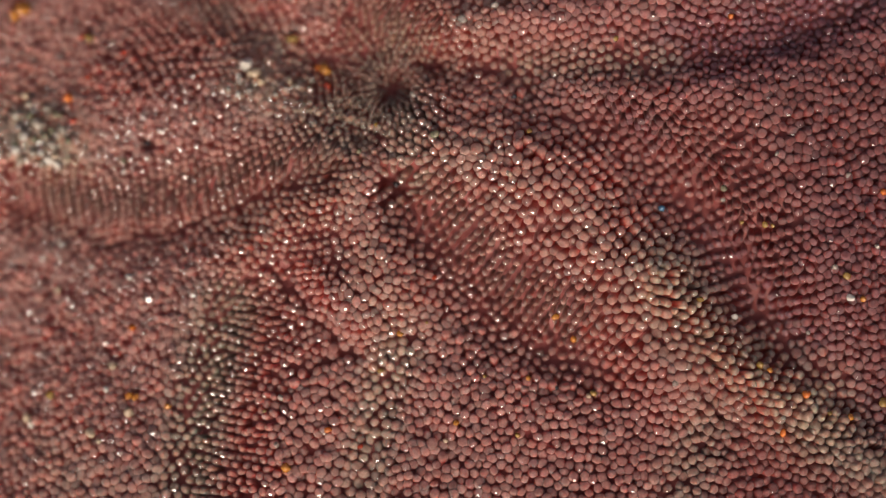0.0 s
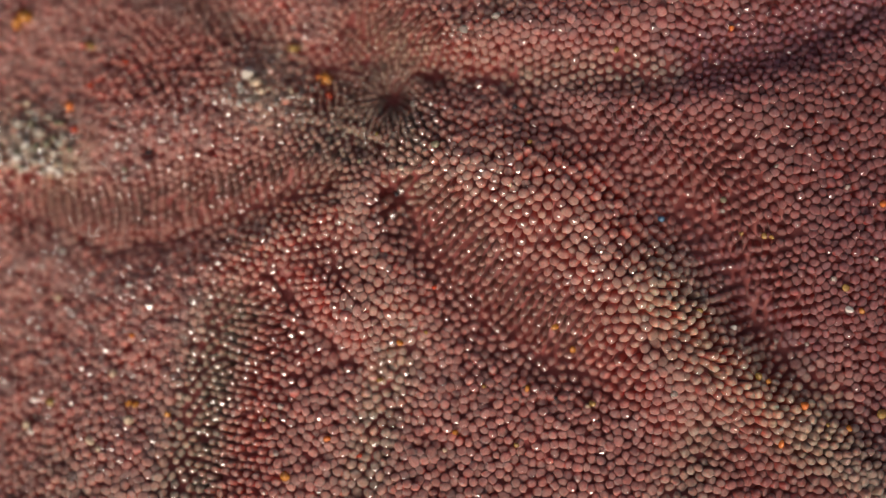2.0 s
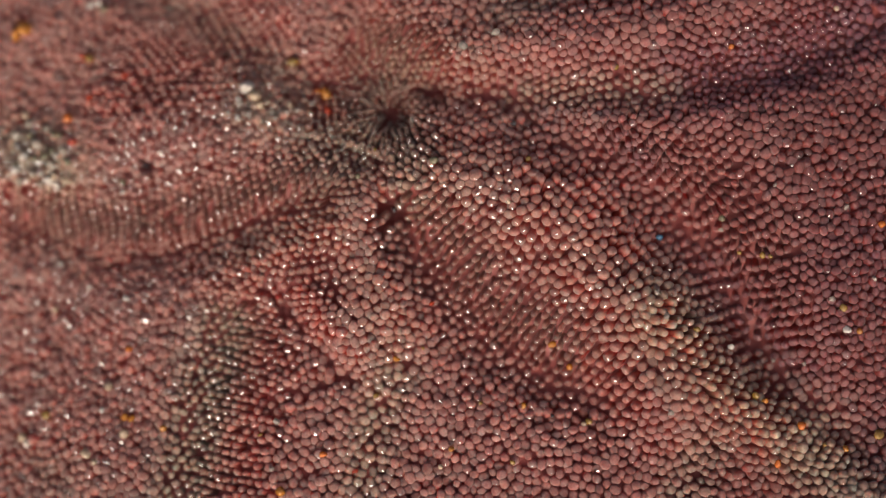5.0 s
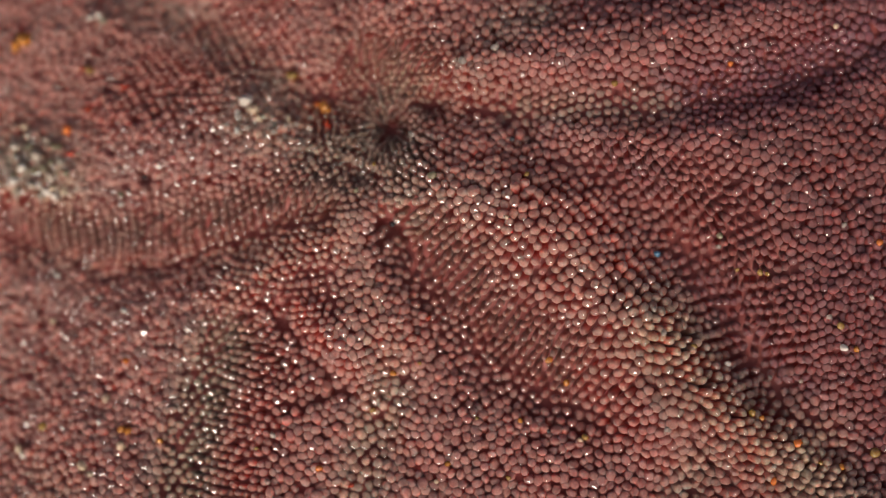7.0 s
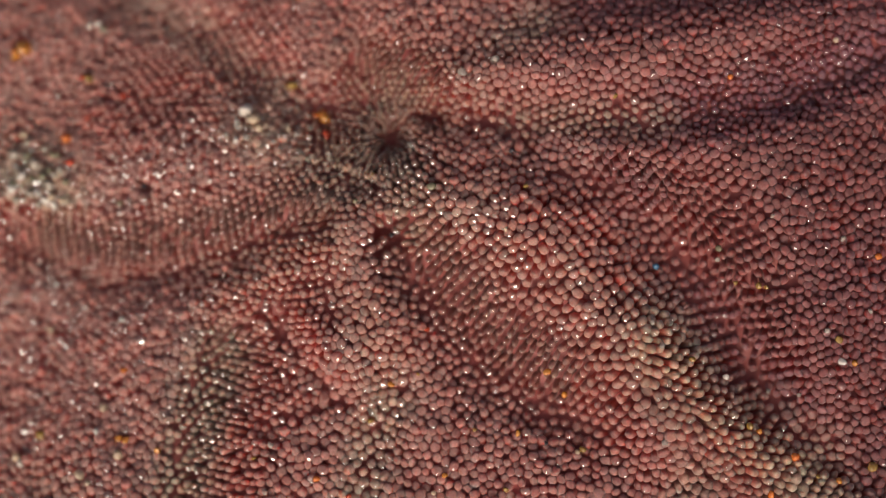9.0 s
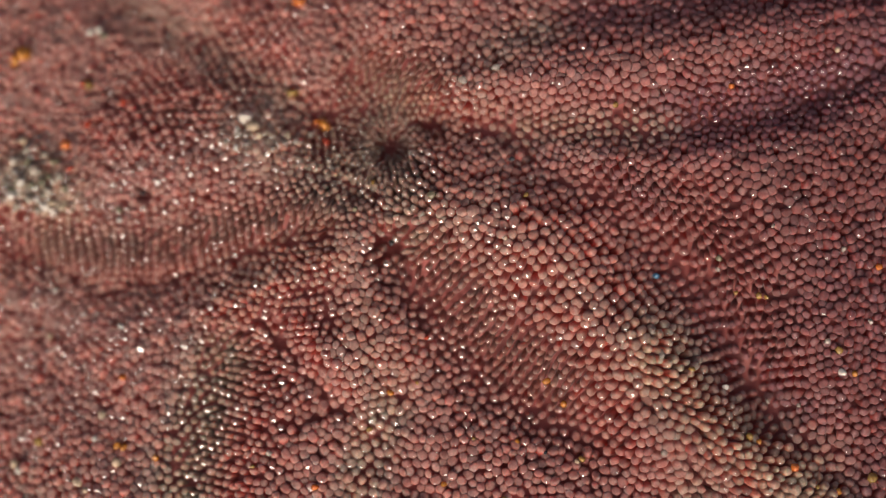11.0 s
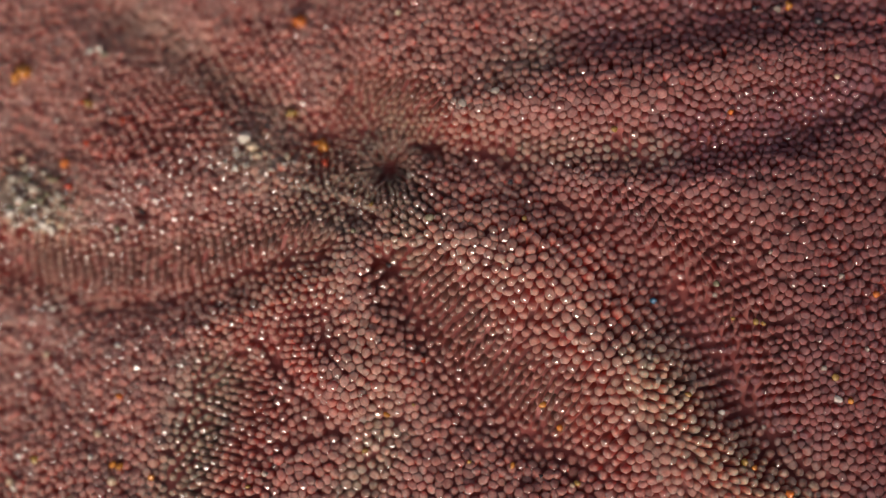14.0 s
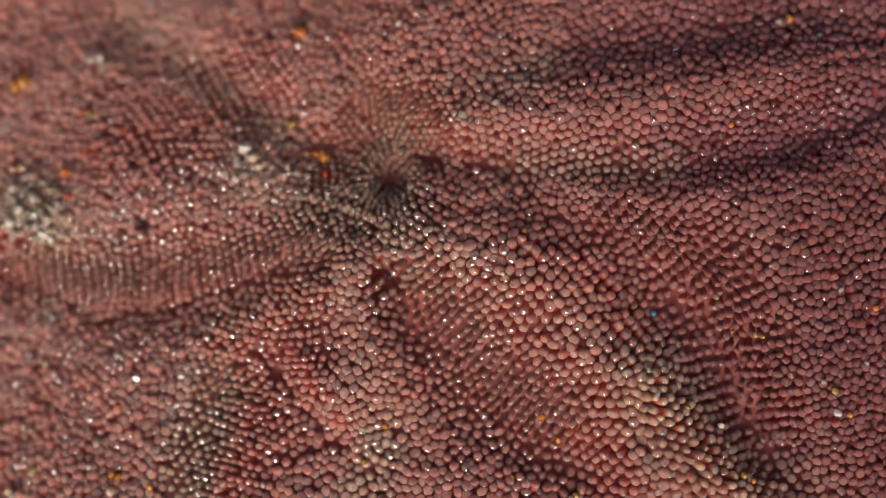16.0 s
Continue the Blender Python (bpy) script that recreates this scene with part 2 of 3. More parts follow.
def crowding(u, v):
    """The measure in which neighbours keep apart: two ways in the plan, each with its extra weight."""
    d = spacing(u, v)
    east, north, slim = lean_field(u, v)
    size = np.hypot(east, north) + 1e-6
    s, tu, tv, _, pitch, along = row_field(u, v)
    in_rows = s > 0.3
    way_u, way_v = np.where(in_rows, -tv, east / size), np.where(in_rows, tu, -north / size)
    lengthwise = np.where(in_rows, s * ((d / along) ** 2 - 1), 0.6 * slim)
    across = np.where(in_rows, s * ((0.9 * d / pitch) ** 2 - 1), 0.0)
    return way_u, way_v, lengthwise, across


def relief(u, v):
    """Height of the skin over the plan, in plan steps."""
    h = 0.02 * (u - MID_U) - 110 / (1 + np.exp((u - 350 + 0.6 * (v - MID_V)) / 110.0))
    for line, top, right, left in RELIEF:
        d, side = near_line(u, v, line)
        w = np.where(side > 0, right, left)
        h = h + 0.7 * top * np.exp(-(d / w) ** 2)
    for x, y, deep, w in PITS:
        h = h - 0.6 * deep * np.exp(-((u - x) ** 2 + (v - y) ** 2) / (w * w))
    h = h + 5 * np.sin(u / 61 + 1.3 * np.sin(v / 83)) * np.sin(v / 57 + 0.9 * np.sin(u / 71))
    # the body falls away to the north and rises a little to the south
    return h - 0.24 * 40 * np.logaddexp(0, (70 - v) / 40) + 0.12 * 40 * np.logaddexp(0, (v - 700) / 40)


def outline(way):
    """Reach of the body from its middle, by direction: a rounded block with five low lobes."""
    c, t = np.cos(way), np.sin(way)
    return (1 + 0.04 * np.cos(5 * way + 0.6)) / ((np.abs(c) / 1110.0) ** 4 + (np.abs(t) / 790.0) ** 4) ** 0.25


def reach(u, v):
    """0 in the middle of the body, 1 at its rim."""
    return np.hypot(u - MID_U, v - MID_V) / outline(np.arctan2(v - MID_V, u - MID_U))


def edge_drop(u, v):
    """How far the rim of the body bends down, in plan steps."""
    out = np.clip((reach(u, v) - 0.9) / 0.1, 0, 1)
    return (THICK / UNIT) * (1 - np.sqrt(1 - out ** 2))


def height(u, v):
    """The level of the papillae's tips."""
    return relief(u, v) - edge_drop(u, v)


def lean_field(u, v):
    """How the fingers lie over at a plan place (east, north) and how slender they are there (0..1)."""
    east, north, slim = np.zeros(np.shape(u)), np.zeros(np.shape(u)), np.zeros(np.shape(u))
    for line, w, e, n, thin in LEANS:
        near, _ = near_line(u, v, line)
        f = np.exp(-(near / w) ** 2)
        east, north, slim = east + e * f, north + n * f, np.maximum(slim, f * thin)
    for x, y, w, bend, thin in MOUTHS:
        far = np.hypot(u - x, v - y) + 1e-6
        f = np.exp(-(far / w) ** 2)
        east, north, slim = east + bend * f * (x - u) / far, north - bend * f * (y - v) / far, np.maximum(slim, f * thin)
    return east, north, slim


def skin_height(u, v):
    _, _, slim = lean_field(u, v)
    low = np.minimum.reduce([height(u + a, v + b) for a, b in ((0, 0), (14, 0), (-14, 0), (0, 14), (0, -14), (16, 16), (-16, 16), (16, -16), (-16, -16))])
    return low - np.clip((0.98 + 0.5 * slim) * spacing(u, v), 10, 60)


def spacing(u, v):
    """Distance between neighbouring papillae, in plan steps."""
    d = 17.6 - 0.7 / (1 + np.exp(-(u - 720) / 80.0))
    ridge, side = near_line(u, v, RIDGES[0][0])
    d = d + 2.8 * np.exp(-(ridge / 62.0) ** 2)
    for x, y, more, w in ((1370, 310, 2.2, 110), (1130, 100, 2.4, 120), (1440, 620, -1.2, 140), (660, 265, -7.5, 85), (700, 150, -5.0, 60), (850, 560, -2.5, 80),
                          (770, 450, -2.5, 60), (960, 640, -2.5, 70), (200, 430, -2.8, 110), (430, 390, -3.0, 90), (1200, 345, -2.5, 60),
                          (1060, 203, -4.0, 45), (1150, 200, -4.0, 45), (1240, 190, -4.5, 50), (1330, 170, -4.5, 55), (1430, 140, -3.5, 60), (1300, 560, -2.0, 70), (350, 760, -2.5, 60), (1010, 255, -4, 55), (1120, 315, -4, 55)):
        d = d + more * np.exp(-((u - x) ** 2 + (v - y) ** 2) / (w * w))
    return np.clip(d, 11.0, 27.5)


def place(u, v, up=0.0):
    """A plan place in metres."""
    return Vector(((u - MID_U) * UNIT, (MID_V - v) * UNIT, float(height(np.float64(u), np.float64(v)) + up) * UNIT))


def glow(u, v, spots):
    """0..1: how close plan places are to any of the courses given with their widths."""
    best = np.zeros(np.shape(u))
    for line, w, strength in spots:
        d, _ = near_line(u, v, line)
        best = np.maximum(best, strength * np.exp(-(d / w) ** 2))
    return best


GREY_AREAS = [
    ([(560, 340), (640, 270), (690, 150)], 75, 0.6),
    ([(700, 260), (720, 400)], 45, 0.75),
    ([(60, 420), (200, 425), (400, 385), (560, 335)], 48, 0.45),
    ([(900, 205), (1180, 198)], 30, 0.6),
    ([(385, 610), (350, 710), (315, 860), (290, 1000)], 56, 0.95),
    ([(690, 700), (660, 765), (635, 860), (610, 1000)], 42, 0.65),
    ([(480, 150), (330, 40), (200, -40)], 45, 0.4),
    ([(15, 270), (60, 310)], 55, 0.5),
    ([(1150, 560), (1200, 620)], 60, 0.8),
    ([(1420, 850), (1540, 940)], 60, 0.8),
    ([(1230, 850), (1180, 960)], 50, 0.6),
    ([(730, 390), (800, 480), (880, 570), (980, 660)], 58, 0.42),
    ([(880, 60), (960, 20)], 40, 0.5),
    ([(940, 245), (1040, 255)], 40, 0.2),
    ([(60, 880), (160, 960)], 60, 0.35),
]
BEIGE_AREAS = [
    ([(420, 480), (570, 445)], 65, 0.3),
    ([(740, 345), (860, 380), (985, 450), (1075, 560), (1115, 670)], 75, 0.28),
    ([(640, 130), (740, 150)], 60, 0.5),
    ([(540, 250), (640, 285)], 55, 0.6),
    ([(10, 300), (80, 345)], 60, 0.8),
    ([(1165, 610), (1230, 690), (1330, 760), (1420, 830)], 66, 0.9),
    ([(800, 130), (830, 180)], 50, 0.25),
    ([(640, 540), (680, 640)], 55, 0.3),
    ([(370, 640), (335, 780), (310, 900)], 30, 0.4),
    ([(675, 720), (650, 800), (630, 880)], 34, 0.35),
    ([(440, 215), (560, 240)], 60, 0.6),
]
# Violet skin to the east; along the furrows, shade put into the colour.
VIOLET_SHADE_AREAS = [
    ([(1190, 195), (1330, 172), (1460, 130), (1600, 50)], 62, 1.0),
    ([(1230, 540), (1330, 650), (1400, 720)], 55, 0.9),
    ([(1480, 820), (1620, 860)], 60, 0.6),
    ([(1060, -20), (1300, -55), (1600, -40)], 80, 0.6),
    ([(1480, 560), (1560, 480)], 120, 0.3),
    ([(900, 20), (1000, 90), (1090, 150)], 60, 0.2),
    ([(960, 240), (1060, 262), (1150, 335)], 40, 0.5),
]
# Wetter papillae that carry most glint beads, placed where glints show.
WET_AREAS = [
    ([(0, 290), (90, 345)], 65, 1.0),
    ([(210, 280), (330, 240), (430, 215), (510, 235), (590, 290)], 50, 0.8),
    ([(80, 500), (220, 560), (370, 545)], 50, 0.6),
    ([(700, 400), (790, 470), (870, 570), (980, 660)], 75, 0.85),
    ([(740, 350), (860, 390), (960, 450), (1060, 580)], 60, 0.8),
    ([(560, 240), (640, 300), (720, 270)], 60, 0.8),
    ([(60, 360), (200, 330), (330, 300), (420, 230)], 45, 0.7),
    ([(20, 530), (200, 560), (380, 560)], 70, 0.5),
    ([(520, 480), (600, 640), (680, 700)], 90, 0.5),
    ([(1120, 540), (1200, 650), (1330, 760)], 70, 0.8),
    ([(1330, 270), (1450, 350)], 90, 0.2),
    ([(1260, 150), (1480, 110)], 50, 0.5),
    ([(740, 780), (1000, 800)], 110, 0.3),
    ([(790, 110), (830, 170)], 45, 0.6),
    ([(370, 640), (330, 880)], 55, 0.9),
    ([(690, 720), (650, 880)], 55, 0.9),
    ([(60, 620), (250, 700), (520, 620)], 170, 0.45),
    ([(0, 420), (250, 430), (480, 380)], 60, 0.4),
]


# ---- ground ----
def sheet(name, mat, half, z, steps):
    bm = bmesh.new()
    bmesh.ops.create_grid(bm, x_segments=steps, y_segments=steps, size=half)
    me = bpy.data.meshes.new(name)
    bm.to_mesh(me)
    bm.free()
    me.materials.append(mat)
    ob = new(name, me)
    ob.location.z = z
    return ob


GROUND_Z = -THICK - 0.002
ground = tagged(sheet("ground", SAND, 400.0, GROUND_Z, 8), "damp brown beach sand under the starfish", "sand", kind="structure")


# ---- the starfish ----
def mesh_from(name, verts, faces, mats, indices=None):
    me = bpy.data.meshes.new(name)
    faces = np.asarray(faces, dtype=np.int32)
    n = faces.shape[1]
    me.vertices.add(len(verts))
    me.vertices.foreach_set("co", np.asarray(verts, dtype=np.float32).ravel())
    me.loops.add(faces.size)
    me.loops.foreach_set("vertex_index", faces.ravel())
    me.polygons.add(len(faces))
    me.polygons.foreach_set("loop_start", np.arange(0, faces.size, n, dtype=np.int32))
    me.polygons.foreach_set("loop_total", np.full(len(faces), n, dtype=np.int32))
    for mat in mats:
        me.materials.append(mat)
    if indices is not None:
        me.polygons.foreach_set("material_index", np.asarray(indices, dtype=np.int32))
    me.polygons.foreach_set("use_smooth", np.ones(len(faces), dtype=bool))
    me.update(calc_edges=True)
    me.validate()
    return me


starfish = tagged(new("starfish"), "wet pinkish-brown starfish densely covered with finger-like papillae, lying on sand", "starfish")
starfish.location = (0, 0, GROUND_Z)
BASE = Matrix.Translation((0, 0, -GROUND_Z))


def build_skin():
    rings, rays = 240, 420
    r = np.linspace(0.004, 1.0, rings)
    a = np.linspace(0, 2 * math.pi, rays, endpoint=False)
    rr, aa = np.meshgrid(r, a, indexing="ij")
    far = rr * outline(aa)
    uu, vv = MID_U + far * np.cos(aa), MID_V + far * np.sin(aa)
    zz = np.maximum(skin_height(uu, vv) * UNIT - GROUND_Z, 0.0003)
    top = np.stack([(uu - MID_U) * UNIT, (MID_V - vv) * UNIT, zz], -1).reshape(-1, 3)
    low = top[-rays:].copy()
    low[:, 2] = 0.0
    k = np.arange(rings * rays).reshape(rings, rays)
    n = np.roll(k, -1, axis=1)
    faces = [np.stack([k[:-1].ravel(), n[:-1].ravel(), n[1:].ravel(), k[1:].ravel()], 1)]
    rim, nxt = k[-1], n[-1]
    faces.append(np.stack([rim, nxt, nxt + rays, rim + rays], 1))
    ob = new("skin", mesh_from("skin", np.concatenate([top, low]), np.concatenate(faces), [SKIN]))
    ob.parent = starfish
    return tagged(ob, "dark red skin between the papillae")


build_skin()


def settle(u, v, turns):
    """Neighbours push each other apart."""
    for turn in range(turns):
        z = 0.7 * height(u, v)
        d = spacing(u, v) * 1.03
        tree = kdtree.KDTree(len(u))
        for i in range(len(u)):
            tree.insert((u[i], v[i], z[i]), i)
        tree.balance()
        near = np.array([[q[1] for q in tree.find_n((u[i], v[i], z[i]), 11)][1:] for i in range(len(u))])
        way_u, way_v, lengthwise, across = (a[:, None] for a in crowding(u, v))
        du, dv, dz = u[:, None] - u[near], v[:, None] - v[near], z[:, None] - z[near]
        dist = np.sqrt(np.maximum(du * du + dv * dv + dz * dz + lengthwise * (du * way_u + dv * way_v) ** 2
                                  + across * (du * way_v - dv * way_u) ** 2, 0)) + 1e-6
        push = np.clip(d[:, None] - dist, 0, None) / dist * 0.28
        s, tu, tv, step, _, _ = row_field(u, v)
        pull = np.where(s > 0.3, 0.3 * s, 0) * step
        u, v = u + (push * du).sum(1) + pull * tu, v + (push * dv).sum(1) + pull * tv
        over = np.maximum(reach(u, v) / 0.99, 1)
        u, v = MID_U + (u - MID_U) / over, MID_V + (v - MID_V) / over
    return u, v


def scatter():
    """Papillae spread over the skin at their spacing and then pushed apart until they lie in rows."""
    rng = np.random.default_rng(7)
    n = 200000
    cu = rng.uniform(EDGE_W + 25, EDGE_E - 25, n)
    cv = rng.uniform(EDGE_N + 25, EDGE_S - 25, n)
    inside = reach(cu, cv) < 0.985
    cu, cv = cu[inside], cv[inside]
    n = len(cu)
    cz = height(cu, cv)
    cd = spacing(cu, cv)
    way_u, way_v, lengthwise, across = crowding(cu, cv)
    cell = 30.0
    boxes = {}
    keep = []
    for i in range(n):
        x, y, z, d = cu[i], cv[i], cz[i], 0.735 * cd[i]
        gx, gy = int(x // cell), int(y // cell)
        free = True
        for ax in (gx - 1, gx, gx + 1):
            for ay in (gy - 1, gy, gy + 1):
                for j in boxes.get((ax, ay), ()):
                    du, dv = cu[j] - x, cv[j] - y
                    if du * du + dv * dv + 0.6 * (cz[j] - z) ** 2 + lengthwise[i] * (du * way_u[i] + dv * way_v[i]) ** 2 + across[i] * (du * way_v[i] - dv * way_u[i]) ** 2 < d * d:
                        free = False
                        break
                if not free:
                    break
            if not free:
                break
        if free:
            boxes.setdefault((gx, gy), []).append(i)
            keep.append(i)
    u, v = cu[keep].copy(), cv[keep].copy()
    u, v = settle(u, v, 18)
    # fill what holes are left
    for _ in range(3):
        tree = kdtree.KDTree(len(u))
        z = height(u, v)
        for i in range(len(u)):
            tree.insert((u[i], v[i], 0.6 * z[i]), i)
        tree.balance()
        extra = []
        for i in range(0, n, 2):
            p = (cu[i], cv[i], 0.6 * cz[i])
            if tree.find(p)[2] > 0.76 * cd[i] and all((p[0] - a) ** 2 + (p[1] - b) ** 2 > (0.85 * cd[i]) ** 2 for a, b in extra):
                extra.append((p[0], p[1]))
        if extra:
            u, v = np.append(u, [a for a, _ in extra]), np.append(v, [b for _, b in extra])
        u, v = settle(u, v, 5)
    # no papilla stands in a pore
    clear = np.all([np.hypot(u - x, v - y) > r for x, y, r in PORES], axis=0)
    u, v = u[clear], v[clear]
    return u + rng.normal(0, 0.7, len(u)), v + rng.normal(0, 0.7, len(u))


SIDES = 12


def finger(seed, rings):
    """A papilla of unit head radius and unit height: a stalk that widens to a rounded, uneven, faintly cornered head."""
    rng = random.Random(seed)
    corners = rng.choice((4, 5, 5, 6))
    sharp = rng.uniform(0.5, 1.0)
    a2, p2, p5 = rng.uniform(0.03, 0.15), rng.uniform(0, 6), rng.uniform(0, 6)
    lean_x, lean_y = rng.uniform(-0.22, 0.22), rng.uniform(-0.22, 0.22)
    tilt_x, tilt_y = rng.uniform(-0.05, 0.05), rng.uniform(-0.05, 0.05)
    verts = []
    for z, r in rings:
        for k in range(SIDES):
            a = 2 * math.pi * k / SIDES
            wedge = (a + p5) % (2 * math.pi / corners) - math.pi / corners
            flat = (math.cos(math.pi / corners) / math.cos(wedge)) ** (sharp * z)
            rr = r * 1.06 * flat * (1 + a2 * math.cos(2 * a + p2))
            x, y = rr * math.cos(a), rr * math.sin(a)
            verts.append((x + lean_x * z * z, y + lean_y * z * z, z + (tilt_x * x + tilt_y * y) * z ** 6))
    verts.append((lean_x, lean_y, 1.0))
    faces = []
    for q in range(len(rings) - 1):
        for k in range(SIDES):
            a, b = q * SIDES + k, q * SIDES + (k + 1) % SIDES
            faces += [(a, b, b + SIDES), (a, b + SIDES, a + SIDES)]
    last = (len(rings) - 1) * SIDES
    for k in range(SIDES):
        faces.append((last + k, last + (k + 1) % SIDES, len(verts) - 1))
    return np.array(verts), np.array(faces)


KNOB = [(0.0, 0.74), (0.45, 0.86), (0.70, 0.98), (0.81, 1.0), (0.905, 0.94), (0.957, 0.78), (0.987, 0.53), (0.9975, 0.30)]
ROD = [(0.0, 0.72), (0.42, 0.86), (0.64, 0.98), (0.77, 1.0), (0.88, 0.90), (0.945, 0.69), (0.984, 0.44), (0.997, 0.24)]
KNOBS = 14
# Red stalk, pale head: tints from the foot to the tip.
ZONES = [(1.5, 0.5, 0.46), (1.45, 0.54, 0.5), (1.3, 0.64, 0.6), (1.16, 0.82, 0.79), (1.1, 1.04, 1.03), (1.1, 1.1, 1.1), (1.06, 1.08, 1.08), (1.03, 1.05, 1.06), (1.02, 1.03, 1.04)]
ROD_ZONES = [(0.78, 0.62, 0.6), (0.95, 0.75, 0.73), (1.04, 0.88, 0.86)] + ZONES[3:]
FINGERS = [finger(s, KNOB) for s in range(KNOBS)] + [finger(20 + s, ROD) for s in range(5)]


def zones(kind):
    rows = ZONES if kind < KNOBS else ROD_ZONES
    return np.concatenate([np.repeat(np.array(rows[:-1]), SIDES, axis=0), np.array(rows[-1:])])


def paint(me, name, tones, wet=None):
    """Per-corner tone, painted shade included, as a mesh attribute, with the film of water on it."""
    full = np.concatenate([tones, np.ones((len(tones), 1)) if wet is None else wet[:, None]], 1)
    me.attributes.new(name, "FLOAT_COLOR", "POINT").data.foreach_set("color", full.astype(np.float32).ravel())


SINGLES, PATCHES = [], []
# Half-way between sun and camera: beads facing this way glint.
GLINT_TILT = (SUN_FROM + Vector((0, 0, 1))).normalized()


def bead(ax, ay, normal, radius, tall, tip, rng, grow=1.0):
    """A shallow bead of water on a papilla's head, tilted to mirror the sun into the camera, all in metres: corners and
    faces.
    """
    h = np.array(GLINT_TILT) + rng.normal(0, 0.028, 3)
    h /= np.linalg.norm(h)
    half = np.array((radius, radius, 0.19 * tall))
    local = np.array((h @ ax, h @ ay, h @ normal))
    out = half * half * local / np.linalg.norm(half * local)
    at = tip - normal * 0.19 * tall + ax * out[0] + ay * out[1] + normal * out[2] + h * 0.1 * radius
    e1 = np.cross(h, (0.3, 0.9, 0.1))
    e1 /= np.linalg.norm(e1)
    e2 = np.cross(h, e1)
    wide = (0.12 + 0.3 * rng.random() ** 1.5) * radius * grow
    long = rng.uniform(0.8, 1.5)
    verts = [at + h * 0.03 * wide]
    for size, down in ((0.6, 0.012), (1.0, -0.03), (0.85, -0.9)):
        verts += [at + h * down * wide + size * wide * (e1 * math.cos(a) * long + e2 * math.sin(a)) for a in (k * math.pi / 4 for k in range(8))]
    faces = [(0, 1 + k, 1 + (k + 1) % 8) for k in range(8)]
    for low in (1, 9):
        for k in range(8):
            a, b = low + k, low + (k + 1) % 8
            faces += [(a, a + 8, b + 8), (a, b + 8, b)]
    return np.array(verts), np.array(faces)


def build_papillae():
    u, v = scatter()
    n = len(u)
    rng = np.random.default_rng(11)
    e = 9.0
    gu = (height(u + e, v) - height(u - e, v)) / (2 * e)
    gv = (height(u, v + e) - height(u, v - e)) / (2 * e)
    east, north, slender = lean_field(u, v)
    lean = 2.2 * (1 - 0.55 * slender)
    normal = np.stack([-gu * lean, gv * lean, np.ones(n)], 1)
    east_part = 1 / (1 + np.exp(-(u - 1200) / 60.0))
    normal[:, 1] -= 0.16 - 0.1 * east_part
    normal[:, 0] += 0.12 * east_part
    normal[:, 0] += east
    normal[:, 1] += north
    normal[:, :2] += rng.normal(0, 0.12, (n, 2))
    steep = np.linalg.norm(normal[:, :2], axis=1)
    most = 1.0 + 0.6 * slender
    normal[:, :2] *= np.where(steep > most, most / np.maximum(steep, 1e-6), 1)[:, None]
    normal /= np.linalg.norm(normal, axis=1)[:, None]
    d = spacing(u, v)
    in_rows, _, _, _, pitch, stride = row_field(u, v)
    radius = (d * (0.545 - 0.13 * slender) * (1 - in_rows) + (0.475 - 0.17 * slender) * np.minimum(pitch, 1.1 * stride) * in_rows) * np.clip(rng.normal(1.0, 0.085, n), 0.75, 1.2)
    radius = radius * (1 + 0.08 / (1 + np.exp((u - 450) / 60.0)))
    tall = np.clip(1.9 * d / normal[:, 2], 0, 2.5 * d)
    rise = rng.normal(0, 0.15, n) * d
    rose = np.clip(0.12 + 0.68 / (1 + np.exp(-(u - 950) / 200.0)) + rng.normal(0, 0.14, n), 0, 1)[:, None]
    finger_tone = PINK * (1 - rose) + ROSE * rose
    # the east side's dimmer light is mixed into the colour here
    east_dim = (0.85 / (1 + np.exp(-(u - 1310) / 110.0)))[:, None]
    finger_tone = finger_tone * (1 - east_dim) + EAST_SHADE * east_dim
    for tone, areas in ((VIOLET_SHADE, VIOLET_SHADE_AREAS), (GREY, GREY_AREAS), (BEIGE, BEIGE_AREAS)):
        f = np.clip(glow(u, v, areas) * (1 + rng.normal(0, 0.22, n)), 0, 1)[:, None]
        finger_tone = finger_tone * (1 - f) + tone * f
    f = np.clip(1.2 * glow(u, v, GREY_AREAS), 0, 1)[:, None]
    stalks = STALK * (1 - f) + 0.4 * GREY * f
    pale = f[:, 0]
    finger_tone = finger_tone * (1 - 0.2 * slender[:, None])
    finger_tone = finger_tone * 1.3 * np.clip(rng.normal(1.0, 0.1, n), 0.65, 1.5)[:, None]
    wet = np.where(rng.random(n) < 0.08 + 0.75 * glow(u, v, WET_AREAS), rng.uniform(0.6, 1.0, n), rng.uniform(0.0, 0.2, n))
    shape = rng.integers(0, KNOBS, n)
    shape = np.where(rng.random(n) < 1.5 * slender - 0.2, KNOBS + rng.integers(0, 5, n), shape)
    spin = rng.uniform(0, 2 * math.pi, n)
    # axes of every papilla
    ref = np.stack([np.cos(spin), np.sin(spin), np.zeros(n)], 1)
    ax = ref - normal * (ref * normal).sum(1)[:, None]
    ax /= np.linalg.norm(ax, axis=1)[:, None]
    ay = np.cross(normal, ax)
    foot = np.stack([(u - MID_U) * UNIT, (MID_V - v) * UNIT, (height(u, v) + rise) * UNIT - GROUND_Z], 1) - normal * tall[:, None] * UNIT
    # beads grow to the west, where blur would dim their glints
    grow = 1 + 0.55 / (1 + np.exp((u - 560) / 60.0))
    tips = foot + normal * tall[:, None] * UNIT
    # the 300 on the broad ridge are parts of their own
    inside = (u > 900) & (u < 1260) & (v > 330) & (v < 700)
